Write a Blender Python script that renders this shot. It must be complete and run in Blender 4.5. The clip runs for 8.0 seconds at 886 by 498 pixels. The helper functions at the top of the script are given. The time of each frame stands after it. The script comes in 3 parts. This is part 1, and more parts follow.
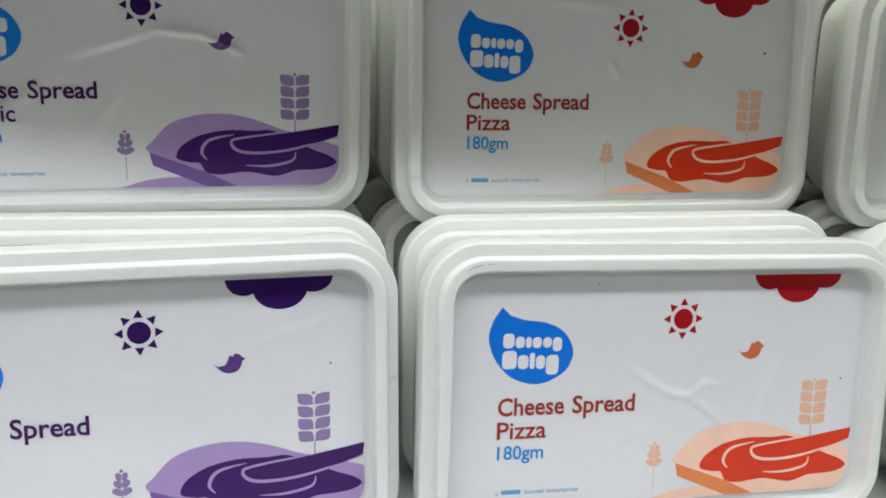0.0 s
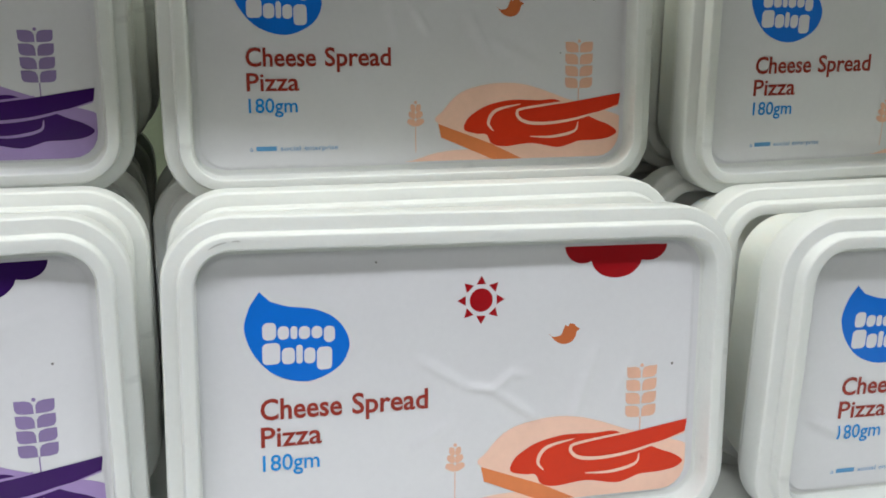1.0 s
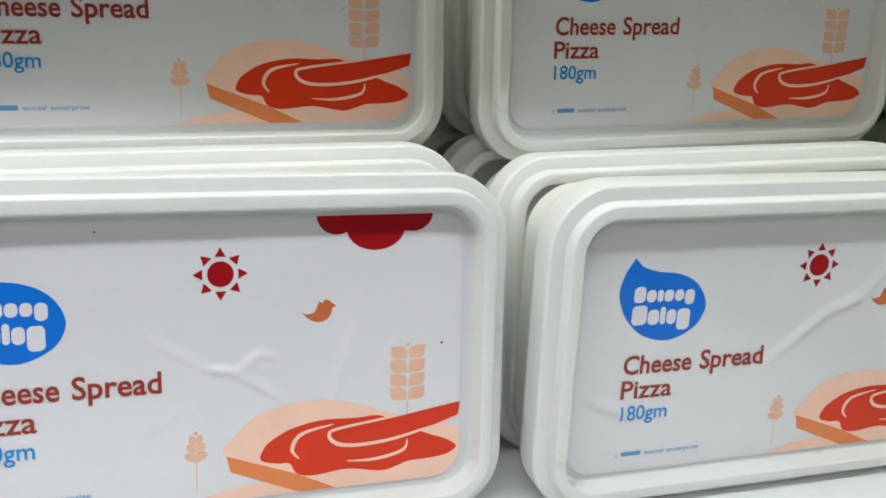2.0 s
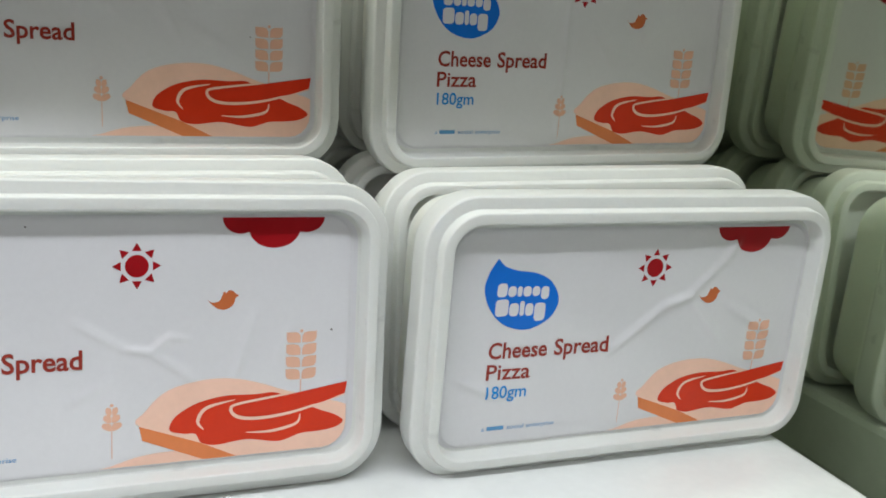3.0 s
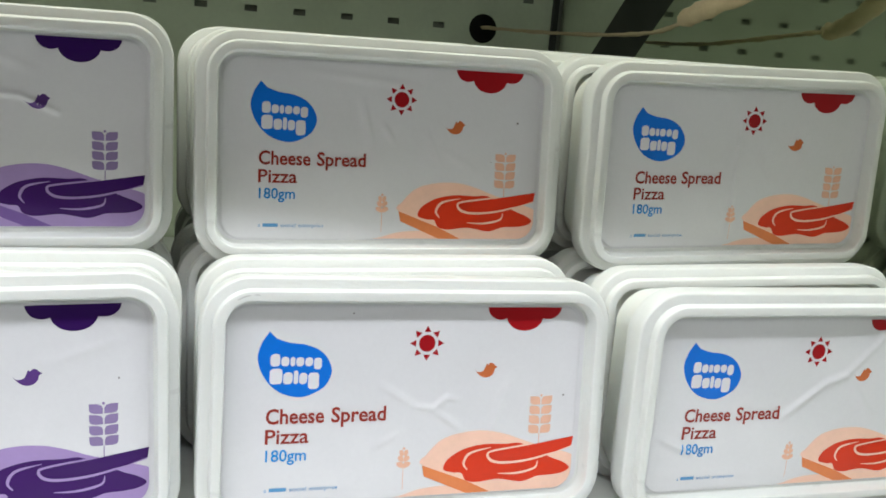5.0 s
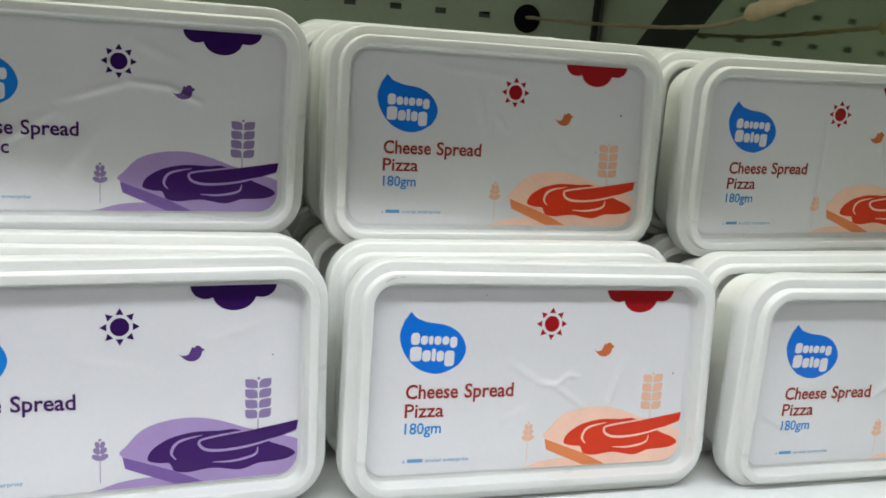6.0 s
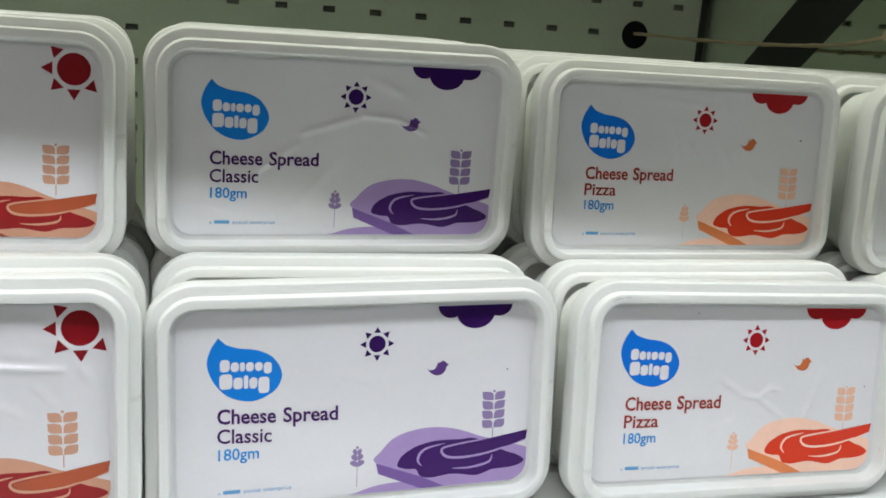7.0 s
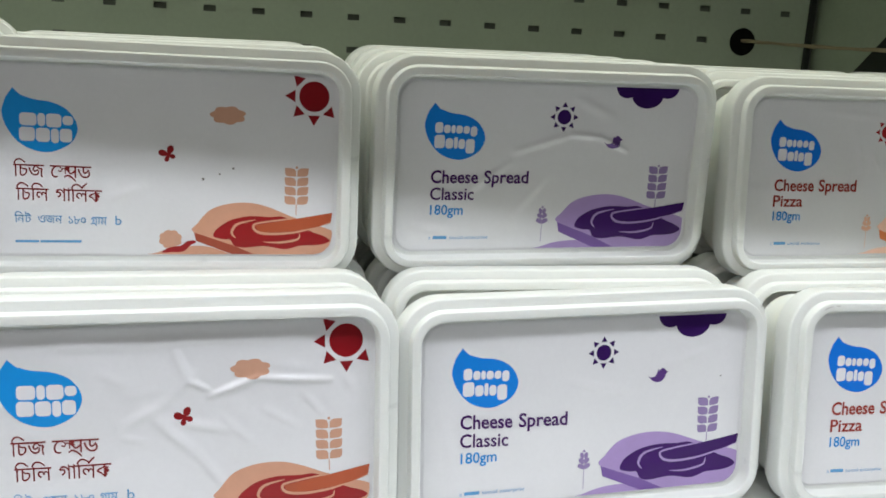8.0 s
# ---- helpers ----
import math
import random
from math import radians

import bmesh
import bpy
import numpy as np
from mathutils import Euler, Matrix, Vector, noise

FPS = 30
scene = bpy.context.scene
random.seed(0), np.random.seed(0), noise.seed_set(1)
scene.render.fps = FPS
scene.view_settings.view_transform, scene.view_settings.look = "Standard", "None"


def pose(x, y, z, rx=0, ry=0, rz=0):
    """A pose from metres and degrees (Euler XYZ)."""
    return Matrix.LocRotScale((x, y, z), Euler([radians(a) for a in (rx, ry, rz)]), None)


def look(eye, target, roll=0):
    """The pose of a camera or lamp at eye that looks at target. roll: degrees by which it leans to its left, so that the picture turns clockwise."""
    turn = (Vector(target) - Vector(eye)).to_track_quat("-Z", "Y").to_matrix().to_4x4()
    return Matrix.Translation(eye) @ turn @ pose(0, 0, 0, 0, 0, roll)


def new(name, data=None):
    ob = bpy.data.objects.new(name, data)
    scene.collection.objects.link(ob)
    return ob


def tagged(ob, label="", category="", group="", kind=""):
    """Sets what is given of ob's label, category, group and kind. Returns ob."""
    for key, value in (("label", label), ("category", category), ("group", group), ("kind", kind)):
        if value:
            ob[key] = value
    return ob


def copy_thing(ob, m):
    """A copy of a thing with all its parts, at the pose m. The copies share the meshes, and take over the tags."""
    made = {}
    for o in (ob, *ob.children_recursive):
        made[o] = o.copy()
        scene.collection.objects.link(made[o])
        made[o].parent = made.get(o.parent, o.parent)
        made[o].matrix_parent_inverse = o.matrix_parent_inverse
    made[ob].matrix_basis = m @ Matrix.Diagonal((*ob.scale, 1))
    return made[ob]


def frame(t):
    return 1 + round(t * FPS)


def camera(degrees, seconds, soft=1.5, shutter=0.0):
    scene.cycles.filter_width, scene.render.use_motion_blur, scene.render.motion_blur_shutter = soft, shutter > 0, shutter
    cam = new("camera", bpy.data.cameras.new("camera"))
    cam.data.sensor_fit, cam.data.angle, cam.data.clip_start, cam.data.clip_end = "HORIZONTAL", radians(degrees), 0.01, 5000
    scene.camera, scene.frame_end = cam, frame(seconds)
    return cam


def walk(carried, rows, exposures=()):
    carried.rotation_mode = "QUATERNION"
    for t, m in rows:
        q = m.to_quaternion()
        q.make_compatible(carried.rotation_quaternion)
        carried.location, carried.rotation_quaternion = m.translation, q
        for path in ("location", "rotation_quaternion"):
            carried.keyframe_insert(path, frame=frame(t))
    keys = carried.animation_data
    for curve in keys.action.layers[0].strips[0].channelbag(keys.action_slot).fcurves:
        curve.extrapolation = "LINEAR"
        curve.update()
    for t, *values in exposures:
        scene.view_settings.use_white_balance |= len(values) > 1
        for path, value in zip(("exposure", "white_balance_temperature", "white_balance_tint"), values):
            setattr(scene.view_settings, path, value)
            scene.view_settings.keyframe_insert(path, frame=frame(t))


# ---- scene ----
cam = camera(49.24, 8.0, 1.7)
# seconds, eye (m), rotation (degrees)
ROWS = [
    (0.0, 0.0001, 0.0004, 1.2974, 74.75, -1.93, -12.01),
    (0.5, 0.0267, 0.0017, 1.2870, 74.23, -1.26, -13.61),
    (1.0, 0.0551, 0.0226, 1.2844, 74.51, -0.89, -14.14),
    (1.4, 0.0790, 0.0420, 1.2780, 74.07, -0.45, -11.30),
    (1.5, 0.0842, 0.0398, 1.2776, 73.59, -0.36, -11.66),
    (2.0, 0.0994, 0.0282, 1.2783, 73.41, -2.03, -17.86),
    (2.2, 0.1062, 0.0187, 1.2772, 73.50, -2.59, -19.18),
    (3.3, 0.0855, -0.0172, 1.2933, 75.84, -4.24, -23.12),
    (3.5, 0.0803, -0.0249, 1.3004, 76.95, -4.03, -22.17),
    (4.0, 0.0662, -0.0390, 1.3036, 77.63, -4.10, -21.01),
    (4.5, 0.0414, -0.0527, 1.3067, 77.64, -3.96, -18.45),
    (4.7, 0.0347, -0.0557, 1.3092, 77.92, -3.93, -17.50),
    (5.8, -0.0083, -0.0585, 1.3070, 77.00, -4.23, -17.25),
    (6.0, -0.0227, -0.0601, 1.3093, 76.98, -4.51, -17.90),
    (6.5, -0.0522, -0.0650, 1.3142, 77.12, -4.41, -16.81),
    (7.0, -0.0896, -0.0625, 1.3161, 77.04, -3.92, -15.73),
    (7.5, -0.1222, -0.0557, 1.3175, 76.65, -3.59, -14.48),
    (8.0, -0.1538, -0.0624, 1.3200, 77.09, -2.79, -13.49),
]
walk(cam, [(t, pose(*row)) for t, *row in ROWS], [(0.0, -0.25), (0.5, -0.18), (1.0, -0.28), (1.5, -0.16), (2.2, -0.25), (3.5, -0.35), (4.0, -0.05), (4.5, 0.06), (5.8, -0.15), (6.5, -0.22), (8.0, -0.16)])

# ---- light: the strip lamp under the added canopy, and unseen fill lamps ----
scene.view_settings.exposure = 0.0
world = bpy.data.worlds.new("shop_air")
scene.world = world
world.use_nodes = True
world.node_tree.nodes["Background"].inputs[0].default_value = (0.90, 1.0, 0.90, 1)
world.node_tree.nodes["Background"].inputs[1].default_value = 0.05


def area_lamp(name, m, sx, sy, watts, colour):
    d = bpy.data.lights.new(name, "AREA")
    d.shape, d.size, d.size_y, d.energy, d.color = "RECTANGLE", sx, sy, watts, colour
    ob = new(name, d)
    ob.matrix_world = m
    return ob


SHELF = 1.1509          # top of the shelf
CASE = pose(0.3657, 0.7120, 1.32, 0, 0.7, -3.3) @ pose(0, 0, -1.32)   # the display case: its back right corner; x along the panel, y into it
area_lamp("canopy_strip_light", CASE @ look((-0.30, -0.800, 1.785), (-0.30, -0.50, 1.2)), 1.5, 0.016, 5.9, (0.92, 0.95, 1.0))
# added lamp without a known source: brightens the lower labels towards their bottom
area_lamp("canopy_diffuser", CASE @ look((-0.30, -0.695, 1.785), (-0.30, -0.50, 1.2)), 1.5, 0.07, 2.4, (0.92, 0.95, 1.0))
area_lamp("shelf_strip_light", CASE @ look((-0.49, -0.445, 1.447), (-0.49, -0.440, 1.0)), 0.94, 0.02, 0.75, (0.98, 1.0, 0.86))
# two broad fill lamps, added out of view at the upper left
area_lamp("ceiling_panel_light", look((-1.3, -1.45, 2.8), (0.1, 0.2, 1.25)), 2.0, 1.1, 6.0, (1.0, 0.92, 0.90))
area_lamp("aisle_panel_light", look((-1.5, -2.0, 2.8), (0.1, 0.2, 1.25)), 2.2, 1.4, 10.5, (1.0, 0.90, 0.89))


# ---- materials ----
def rgb(r, g, b):
    """Linear colour from 0-255 display values."""
    return tuple((c / 255 / 12.92 if c <= 10 else ((c / 255 + 0.055) / 1.055) ** 2.4) for c in (r, g, b)) + (1,)


def material(name, colour, rough=0.4, metal=0.0, grain=0.0, scale=400.0, vary=0.06, patch=30.0, coat=0.0, sss=0.0, scuff=0.0, spread=0.1, spec=0.5):
    """Principled surface with two scales of variation in tone and gloss, and fine relief."""
    m = bpy.data.materials.new(name)
    m.use_nodes = True
    n, l = m.node_tree.nodes, m.node_tree.links
    b = n["Principled BSDF"]
    b.inputs["Metallic"].default_value = metal
    b.inputs["Specular IOR Level"].default_value = spec
    b.inputs["Coat Weight"].default_value = coat
    b.inputs["Coat Roughness"].default_value = 0.12
    if sss:
        b.inputs["Subsurface Weight"].default_value = sss
        b.inputs["Subsurface Radius"].default_value = (1.0, 0.9, 0.8)
        b.inputs["Subsurface Scale"].default_value = 0.005
    tc = n.new("ShaderNodeTexCoord")
    big, fine = n.new("ShaderNodeTexNoise"), n.new("ShaderNodeTexNoise")
    big.inputs["Scale"].default_value, big.inputs["Detail"].default_value = patch, 4
    fine.inputs["Scale"].default_value, fine.inputs["Detail"].default_value = scale, 6
    for t in (big, fine):
        l.new(tc.outputs["Object"], t.inputs["Vector"])
    mixn = n.new("ShaderNodeMath")
    mixn.operation = "MULTIPLY_ADD"
    l.new(fine.outputs["Fac"], mixn.inputs[0])
    mixn.inputs[1].default_value = 0.5
    l.new(big.outputs["Fac"], mixn.inputs[2])
    ramp = n.new("ShaderNodeMapRange")
    ramp.inputs["From Min"].default_value, ramp.inputs["From Max"].default_value = 0.45, 1.05
    ramp.inputs["To Min"].default_value, ramp.inputs["To Max"].default_value = 1 - vary, 1 + vary * 0.3
    l.new(mixn.outputs[0], ramp.inputs["Value"])
    mul = n.new("ShaderNodeVectorMath")
    mul.operation = "SCALE"
    mul.inputs[0].default_value = colour[:3]
    l.new(ramp.outputs[0], mul.inputs["Scale"])
    tone = mul.outputs[0]
    if scuff:
        # sparse grey rub marks, drawn out along the long side
        mp, rub, cut, dull = n.new("ShaderNodeMapping"), n.new("ShaderNodeTexNoise"), n.new("ShaderNodeMapRange"), n.new("ShaderNodeVectorMath")
        mp.inputs["Scale"].default_value = (0.35, 1, 1)
        rub.inputs["Scale"].default_value, rub.inputs["Detail"].default_value = 140, 5
        cut.inputs["From Min"].default_value, cut.inputs["From Max"].default_value = 0.66, 0.76
        cut.inputs["To Min"].default_value, cut.inputs["To Max"].default_value = 1.0, 1.0 - scuff
        dull.operation = "SCALE"
        l.new(tc.outputs["Object"], mp.inputs["Vector"])
        l.new(mp.outputs[0], rub.inputs["Vector"])
        l.new(rub.outputs["Fac"], cut.inputs["Value"])
        l.new(tone, dull.inputs[0])
        l.new(cut.outputs[0], dull.inputs["Scale"])
        tone = dull.outputs[0]
    l.new(tone, b.inputs["Base Color"])
    rr = n.new("ShaderNodeMapRange")
    rr.inputs["To Min"].default_value, rr.inputs["To Max"].default_value = max(rough - spread * 0.8, 0.02), rough + spread
    l.new(big.outputs["Fac"], rr.inputs["Value"])
    l.new(rr.outputs[0], b.inputs["Roughness"])
    if grain:
        bp = n.new("ShaderNodeBump")
        bp.inputs["Strength"].default_value, bp.inputs["Distance"].default_value = grain, 0.0004
        l.new(fine.outputs["Fac"], bp.inputs["Height"])
        l.new(bp.outputs[0], b.inputs["Normal"])
    return m


PLASTIC = material("white_polypropylene", (0.735, 0.752, 0.725, 1), 0.42, grain=0.10, scale=900, vary=0.05, sss=0.15, scuff=0.22)
PLASTIC_BODY = material("white_tub_plastic", (0.83, 0.85, 0.80, 1), 0.42, grain=0.10, scale=900, vary=0.06, sss=0.6)
FILM = material("printed_white_film", (0.72, 0.72, 0.74, 1), 0.36, grain=0.05, scale=700, vary=0.05, coat=0.5)
SHELF_PAINT = material("white_shelf_enamel", (0.82, 0.84, 0.83, 1), 0.3, grain=0.1, scale=300, vary=0.08)
PANEL_PAINT = material("grey_green_panel_enamel", (0.56, 0.63, 0.49, 1), 0.42, grain=0.12, scale=260, vary=0.12, patch=9)
DARK = material("slot_shade", (0.20, 0.215, 0.18, 1), 0.7)
HOLE = material("hole_shadow", (0.012, 0.013, 0.012, 1), 0.95, spec=0.1)
STEEL = material("polished_side_steel", (0.72, 0.78, 0.65, 1), 0.04, metal=1.0, vary=0.04, spread=0.02)
ROPE = material("tan_cotton_cord", (0.52, 0.42, 0.27, 1), 0.85, grain=0.8, scale=900, vary=0.25)
BLACK = material("black_bracket_paint", (0.018, 0.02, 0.018, 1), 0.45, grain=0.1)
PLAIN = material("shop_wall_paint", (0.62, 0.64, 0.60, 1), 0.7, grain=0.2, scale=60, vary=0.08, patch=3)
TILE = material("shop_floor_tile", (0.42, 0.41, 0.38, 1), 0.35, grain=0.1, scale=40, vary=0.15, patch=3)
SPECK = material("grey_speck", (0.16, 0.15, 0.14, 1), 0.6)
SCUFF = material("grey_scuff", (0.52, 0.52, 0.50, 1), 0.6, vary=0.3, scale=2000)
WHITE_INK = material("white_ink", (0.72, 0.71, 0.74, 1), 0.36, vary=0.03)


def ink(name, r, g, b):
    return material(name + "_ink", rgb(r, g, b), 0.36, grain=0.05, scale=700, vary=0.08, patch=80, coat=0.06, spec=0.3)


BLUE, CLEAR_BLUE, SKY_BLUE, PALE_BLUE = ink("blue", 8, 112, 214), ink("clear_blue", 16, 124, 214), ink("light_blue", 22, 142, 218), ink("pale_blue", 96, 158, 206)
PALETTE = {
    "pizza": dict(text=ink("brick_red", 152, 54, 42), dark=ink("deep_red", 158, 14, 24), spread=ink("tomato", 216, 54, 18), knife=ink("tomato_knife", 214, 52, 20),
                  bread=ink("peach", 246, 204, 182), crust=ink("orange_crust", 228, 134, 80), wheat=ink("sand", 232, 184, 158), bird=ink("amber", 198, 108, 62)),
    "classic": dict(text=ink("aubergine", 66, 18, 92), dark=ink("dark_purple", 46, 8, 82), spread=ink("purple", 56, 2, 94), knife=ink("purple_knife", 54, 2, 92),
                    bread=ink("lilac", 166, 142, 194), crust=ink("violet_crust", 118, 88, 156), wheat=ink("mauve", 142, 124, 168), bird=ink("violet", 88, 56, 124)),
    "chilli": dict(text=ink("brown_red", 128, 44, 44), dark=ink("maroon", 132, 16, 26), spread=ink("maroon_spread", 148, 26, 30), knife=ink("russet_knife", 176, 86, 54),
                   bread=ink("tan", 206, 154, 128), crust=ink("rust_crust", 160, 76, 56), wheat=ink("clay", 200, 154, 130), bird=ink("maroon_wing", 132, 24, 28)),
}


# ---- building helpers ----
def part(name, bm, mat, parent, label="", smooth=True, crisp=0):
    me = bpy.data.meshes.new(name)
    bm.to_mesh(me)
    bm.free()
    me.materials.append(mat)
    if smooth:
        me.shade_smooth()
        if crisp:
            me.set_sharp_from_angle(angle=radians(crisp))
    ob = new(name, me)
    ob.parent = parent
    if label:
        ob["label"] = label
    return ob


def box_bm(x0, x1, y0, y1, z0, z1, bevel=0.0):
    bm = bmesh.new()
    bmesh.ops.create_cube(bm, size=1.0, matrix=Matrix.LocRotScale(((x0 + x1) / 2, (y0 + y1) / 2, (z0 + z1) / 2), None, (x1 - x0, y1 - y0, z1 - z0)))
    if bevel:
        bmesh.ops.bevel(bm, geom=bm.edges[:], offset=bevel, segments=2, affect="EDGES", profile=0.6)
    return bm


def structure(name, bm, mat, label, category, smooth=False):
    return tagged(part(name, bm, mat, None, "", smooth), label, category, kind="structure")


MM = 0.001
LW, LH, LR = 67.5, 40.4, 15.0      # half width, half height and corner radius of a lid, mm


def rounded(hw, hh, r, seg=9):
    """Outline of a rounded rectangle, anticlockwise seen from the front, mm."""
    pts = []
    for cx, cz, a0 in ((hw - r, hh - r, 0), (-hw + r, hh - r, 90), (-hw + r, -hh + r, 180), (hw - r, -hh + r, 270)):
        for i in range(seg + 1):
            a = radians(a0 + 90 * i / seg)
            pts.append((cx + r * math.cos(a), cz + r * math.sin(a)))
    return pts


def skin(loops, cap_first=False, cap_last=False):
    """A closed band of quads through loops of (outline, depth)."""
    bm = bmesh.new()
    rings = [[bm.verts.new((u * MM, d * MM, v * MM)) for u, v in outline] for outline, d in loops]
    for a, b in zip(rings, rings[1:]):
        for i in range(len(a)):
            j = (i + 1) % len(a)
            bm.faces.new((a[i], a[j], b[j], b[i]))
    if cap_first:
        bm.faces.new(rings[0])
    if cap_last:
        bm.faces.new(rings[-1][::-1])
    bmesh.ops.recalc_face_normals(bm, faces=bm.faces[:])
    return bm


LID_UP = -0.2     # the printed picture sits a little high on its lid, mm


def inset(i, r, up=LID_UP):
    return [(u, v + up) for u, v in rounded(LW - i, LH - i, r)]


def lid_bm():
    """Outer flange, a step, the broad crest, and a steep wall down to the sunken panel."""
    prof = ((1.8, 7.4), (0.5, 7.6), (0.1, 7.0), (0.0, 6.0), (0.0, 0.4), (0.0, 0.0), (0.15, -0.9), (0.55, -1.35), (0.85, -1.45), (2.7, -1.9), (3.05, -1.95), (3.35, -1.95), (3.55, -2.2), (3.6, -2.6), (3.75, -4.6),
            (3.85, -5.0), (4.1, -5.25), (4.4, -5.32), (6.2, -5.42), (6.6, -5.36), (6.85, -5.1), (6.95, -4.7), (7.38, -0.6), (7.45, -0.2), (7.8, 0.0))
    return skin([(inset(i, LR - i), d) for i, d in prof] + [(inset(9.0, LR - 9.0), 0.02)], cap_last=True)


def body_bm():
    prof = ((2.2, 6.6), (1.0, 7.2), (1.0, 9.2), (1.6, 9.8), (3.2, 10.0), (3.8, 11.2), (5.4, 24.6), (6.2, 27.6), (8.4, 29.2), (11.0, 29.6))
    return skin([(inset(i, max(LR - i * 0.4, 6)), d) for i, d in prof] + [(inset(14, 8), 29.2)], cap_last=True)


# relief of a label: ridges as (u0, v0, u1, v1, height, width) in mm
def relief(ridges, wave, seed):
    def h(u, v):
        s = 0.4 * wave + wave * noise.noise(Vector((u / 22.0, v / 16.0, seed * 7.3))) + 0.35 * wave * noise.noise(Vector((u / 7.0, v / 6.0, seed * 3.1 + 40)))
        for u0, v0, u1, v1, a, w in ridges:
            du, dv = u1 - u0, v1 - v0
            q = max(0.0, min(1.0, ((u - u0) * du + (v - v0) * dv) / (du * du + dv * dv)))
            d = math.hypot(u - u0 - q * du, v - v0 - q * dv)
            s += 1.2 * a * math.exp(-(d / w) ** 2) * (0.15 + 0.85 * math.sin(math.pi * (0.07 + 0.86 * q)))
        edge = min(1.0, max(0.0, min(LABEL_W - abs(u), LABEL_H - abs(v)) / 5.0))
        return max(s, 0.0) * (0.25 + 0.75 * edge)
    return h


LABEL_W, LABEL_H, LABEL_R = 58.3, 31.0, 6.6      # printed field
FILM_W, FILM_H, FILM_R = 60.4, 31.7, 7.4         # whole film


def clip(poly):
    """The part of a polygon within the label's rounded outline."""
    hull = rounded(LABEL_W, LABEL_H, LABEL_R, 5)
    out = list(poly)
    for (ax, ay), (bx, by) in zip(hull, hull[1:] + hull[:1]):
        src, out = out, []
        def side(p):
            return (bx - ax) * (p[1] - ay) - (by - ay) * (p[0] - ax)
        for i, p in enumerate(src):
            q = src[i - 1]
            sp, sq = side(p), side(q)
            if (sp >= 0) != (sq >= 0):
                k = sq / (sq - sp)
                out.append((q[0] + k * (p[0] - q[0]), q[1] + k * (p[1] - q[1])))
            if sp >= 0:
                out.append(p)
    return out


def smooth_loop(pts, n=6):
    """A closed Catmull-Rom curve through pts."""
    out, k = [], len(pts)
    for i in range(k):
        p0, p1, p2, p3 = (Vector(pts[(i + j) % k]) for j in (-1, 0, 1, 2))
        for s in range(n):
            t = s / n
            out.append(tuple(0.5 * (2 * p1 + (p2 - p0) * t + (2 * p0 - 5 * p1 + 4 * p2 - p3) * t * t + (3 * p1 - p0 - 3 * p2 + p3) * t ** 3)))
    return out


def smooth_line(pts, n=6):
    ext = [pts[0]] + list(pts) + [pts[-1]]
    out = []
    for i in range(len(pts) - 1):
        p0, p1, p2, p3 = (Vector(ext[i + j]) for j in range(4))
        for s in range(n):
            t = s / n
            out.append(tuple(0.5 * (2 * p1 + (p2 - p0) * t + (2 * p0 - 5 * p1 + 4 * p2 - p3) * t * t + (3 * p1 - p0 - 3 * p2 + p3) * t ** 3)))
    return out + [tuple(pts[-1])]


def stroke(pts, w0, w1):
    """A line that swells to w1 in its middle and thins to w0 at its ends, as a polygon."""
    line = smooth_line(pts)
    left, right = [], []
    for i, p in enumerate(line):
        a, b = Vector(line[max(i - 1, 0)]), Vector(line[min(i + 1, len(line) - 1)])
        d = (b - a).normalized()
        w = (w0 + (w1 - w0) * math.sin(math.pi * i / (len(line) - 1))) / 2
        left.append((p[0] - d.y * w, p[1] + d.x * w))
        right.append((p[0] + d.y * w, p[1] - d.x * w))
    return left + right[::-1]


def flat_bm(polys, depth, h, step=0.8, clipped=True):
    """Thin printed shapes that follow the label's relief."""
    bm = bmesh.new()
    for poly in polys:
        poly = clip(poly) if clipped else poly
        if len(poly) < 3:
            continue
        f = bm.faces.new([bm.verts.new((u, 0, v)) for u, v in poly])
        f.normal_update()
    bmesh.ops.triangulate(bm, faces=bm.faces[:], ngon_method="EAR_CLIP")
    for _ in range(6):
        long = [e for e in bm.edges if e.calc_length() > step]
        if not long:
            break
        bmesh.ops.subdivide_edges(bm, edges=long, cuts=1)
        bmesh.ops.triangulate(bm, faces=[f for f in bm.faces if len(f.verts) > 3])
    for f in bm.faces:
        f.normal_update()
        if f.normal.y > 0:
            f.normal_flip()
    for v in bm.verts:
        v.co = Vector((v.co.x * MM, (depth - h(v.co.x, v.co.z)) * MM, v.co.z * MM))
    return bm


def label_bm(h):
    """The label's sheet: a fine grid within its rounded outline."""
    bm = bmesh.new()
    nu, nv = 250, 134
    rows = []
    for j in range(nv + 1):
        v = -FILM_H + 2 * FILM_H * j / nv
        e = max(0.0, abs(v) - (FILM_H - FILM_R))
        half = FILM_W - FILM_R + math.sqrt(max(FILM_R ** 2 - e * e, 0.0))
        row = []
        for i in range(nu + 1):
            u = half * (2 * i / nu - 1)
            # the printed field stands a little proud of the film's welded margin
            a, b = max(0.0, abs(u) - LABEL_W + LABEL_R), max(0.0, abs(v) - LABEL_H + LABEL_R)
            field = max(0.0, min(1.0, (LABEL_R + 0.5 - math.hypot(a, b)) / 0.4))
            row.append(bm.verts.new((u * MM, (-0.04 - 0.42 * field - h(u, v)) * MM, v * MM)))
        rows.append(row)
    for a, b in zip(rows, rows[1:]):
        for i in range(nu):
            bm.faces.new((a[i], a[i + 1], b[i + 1], b[i]))
    return bm


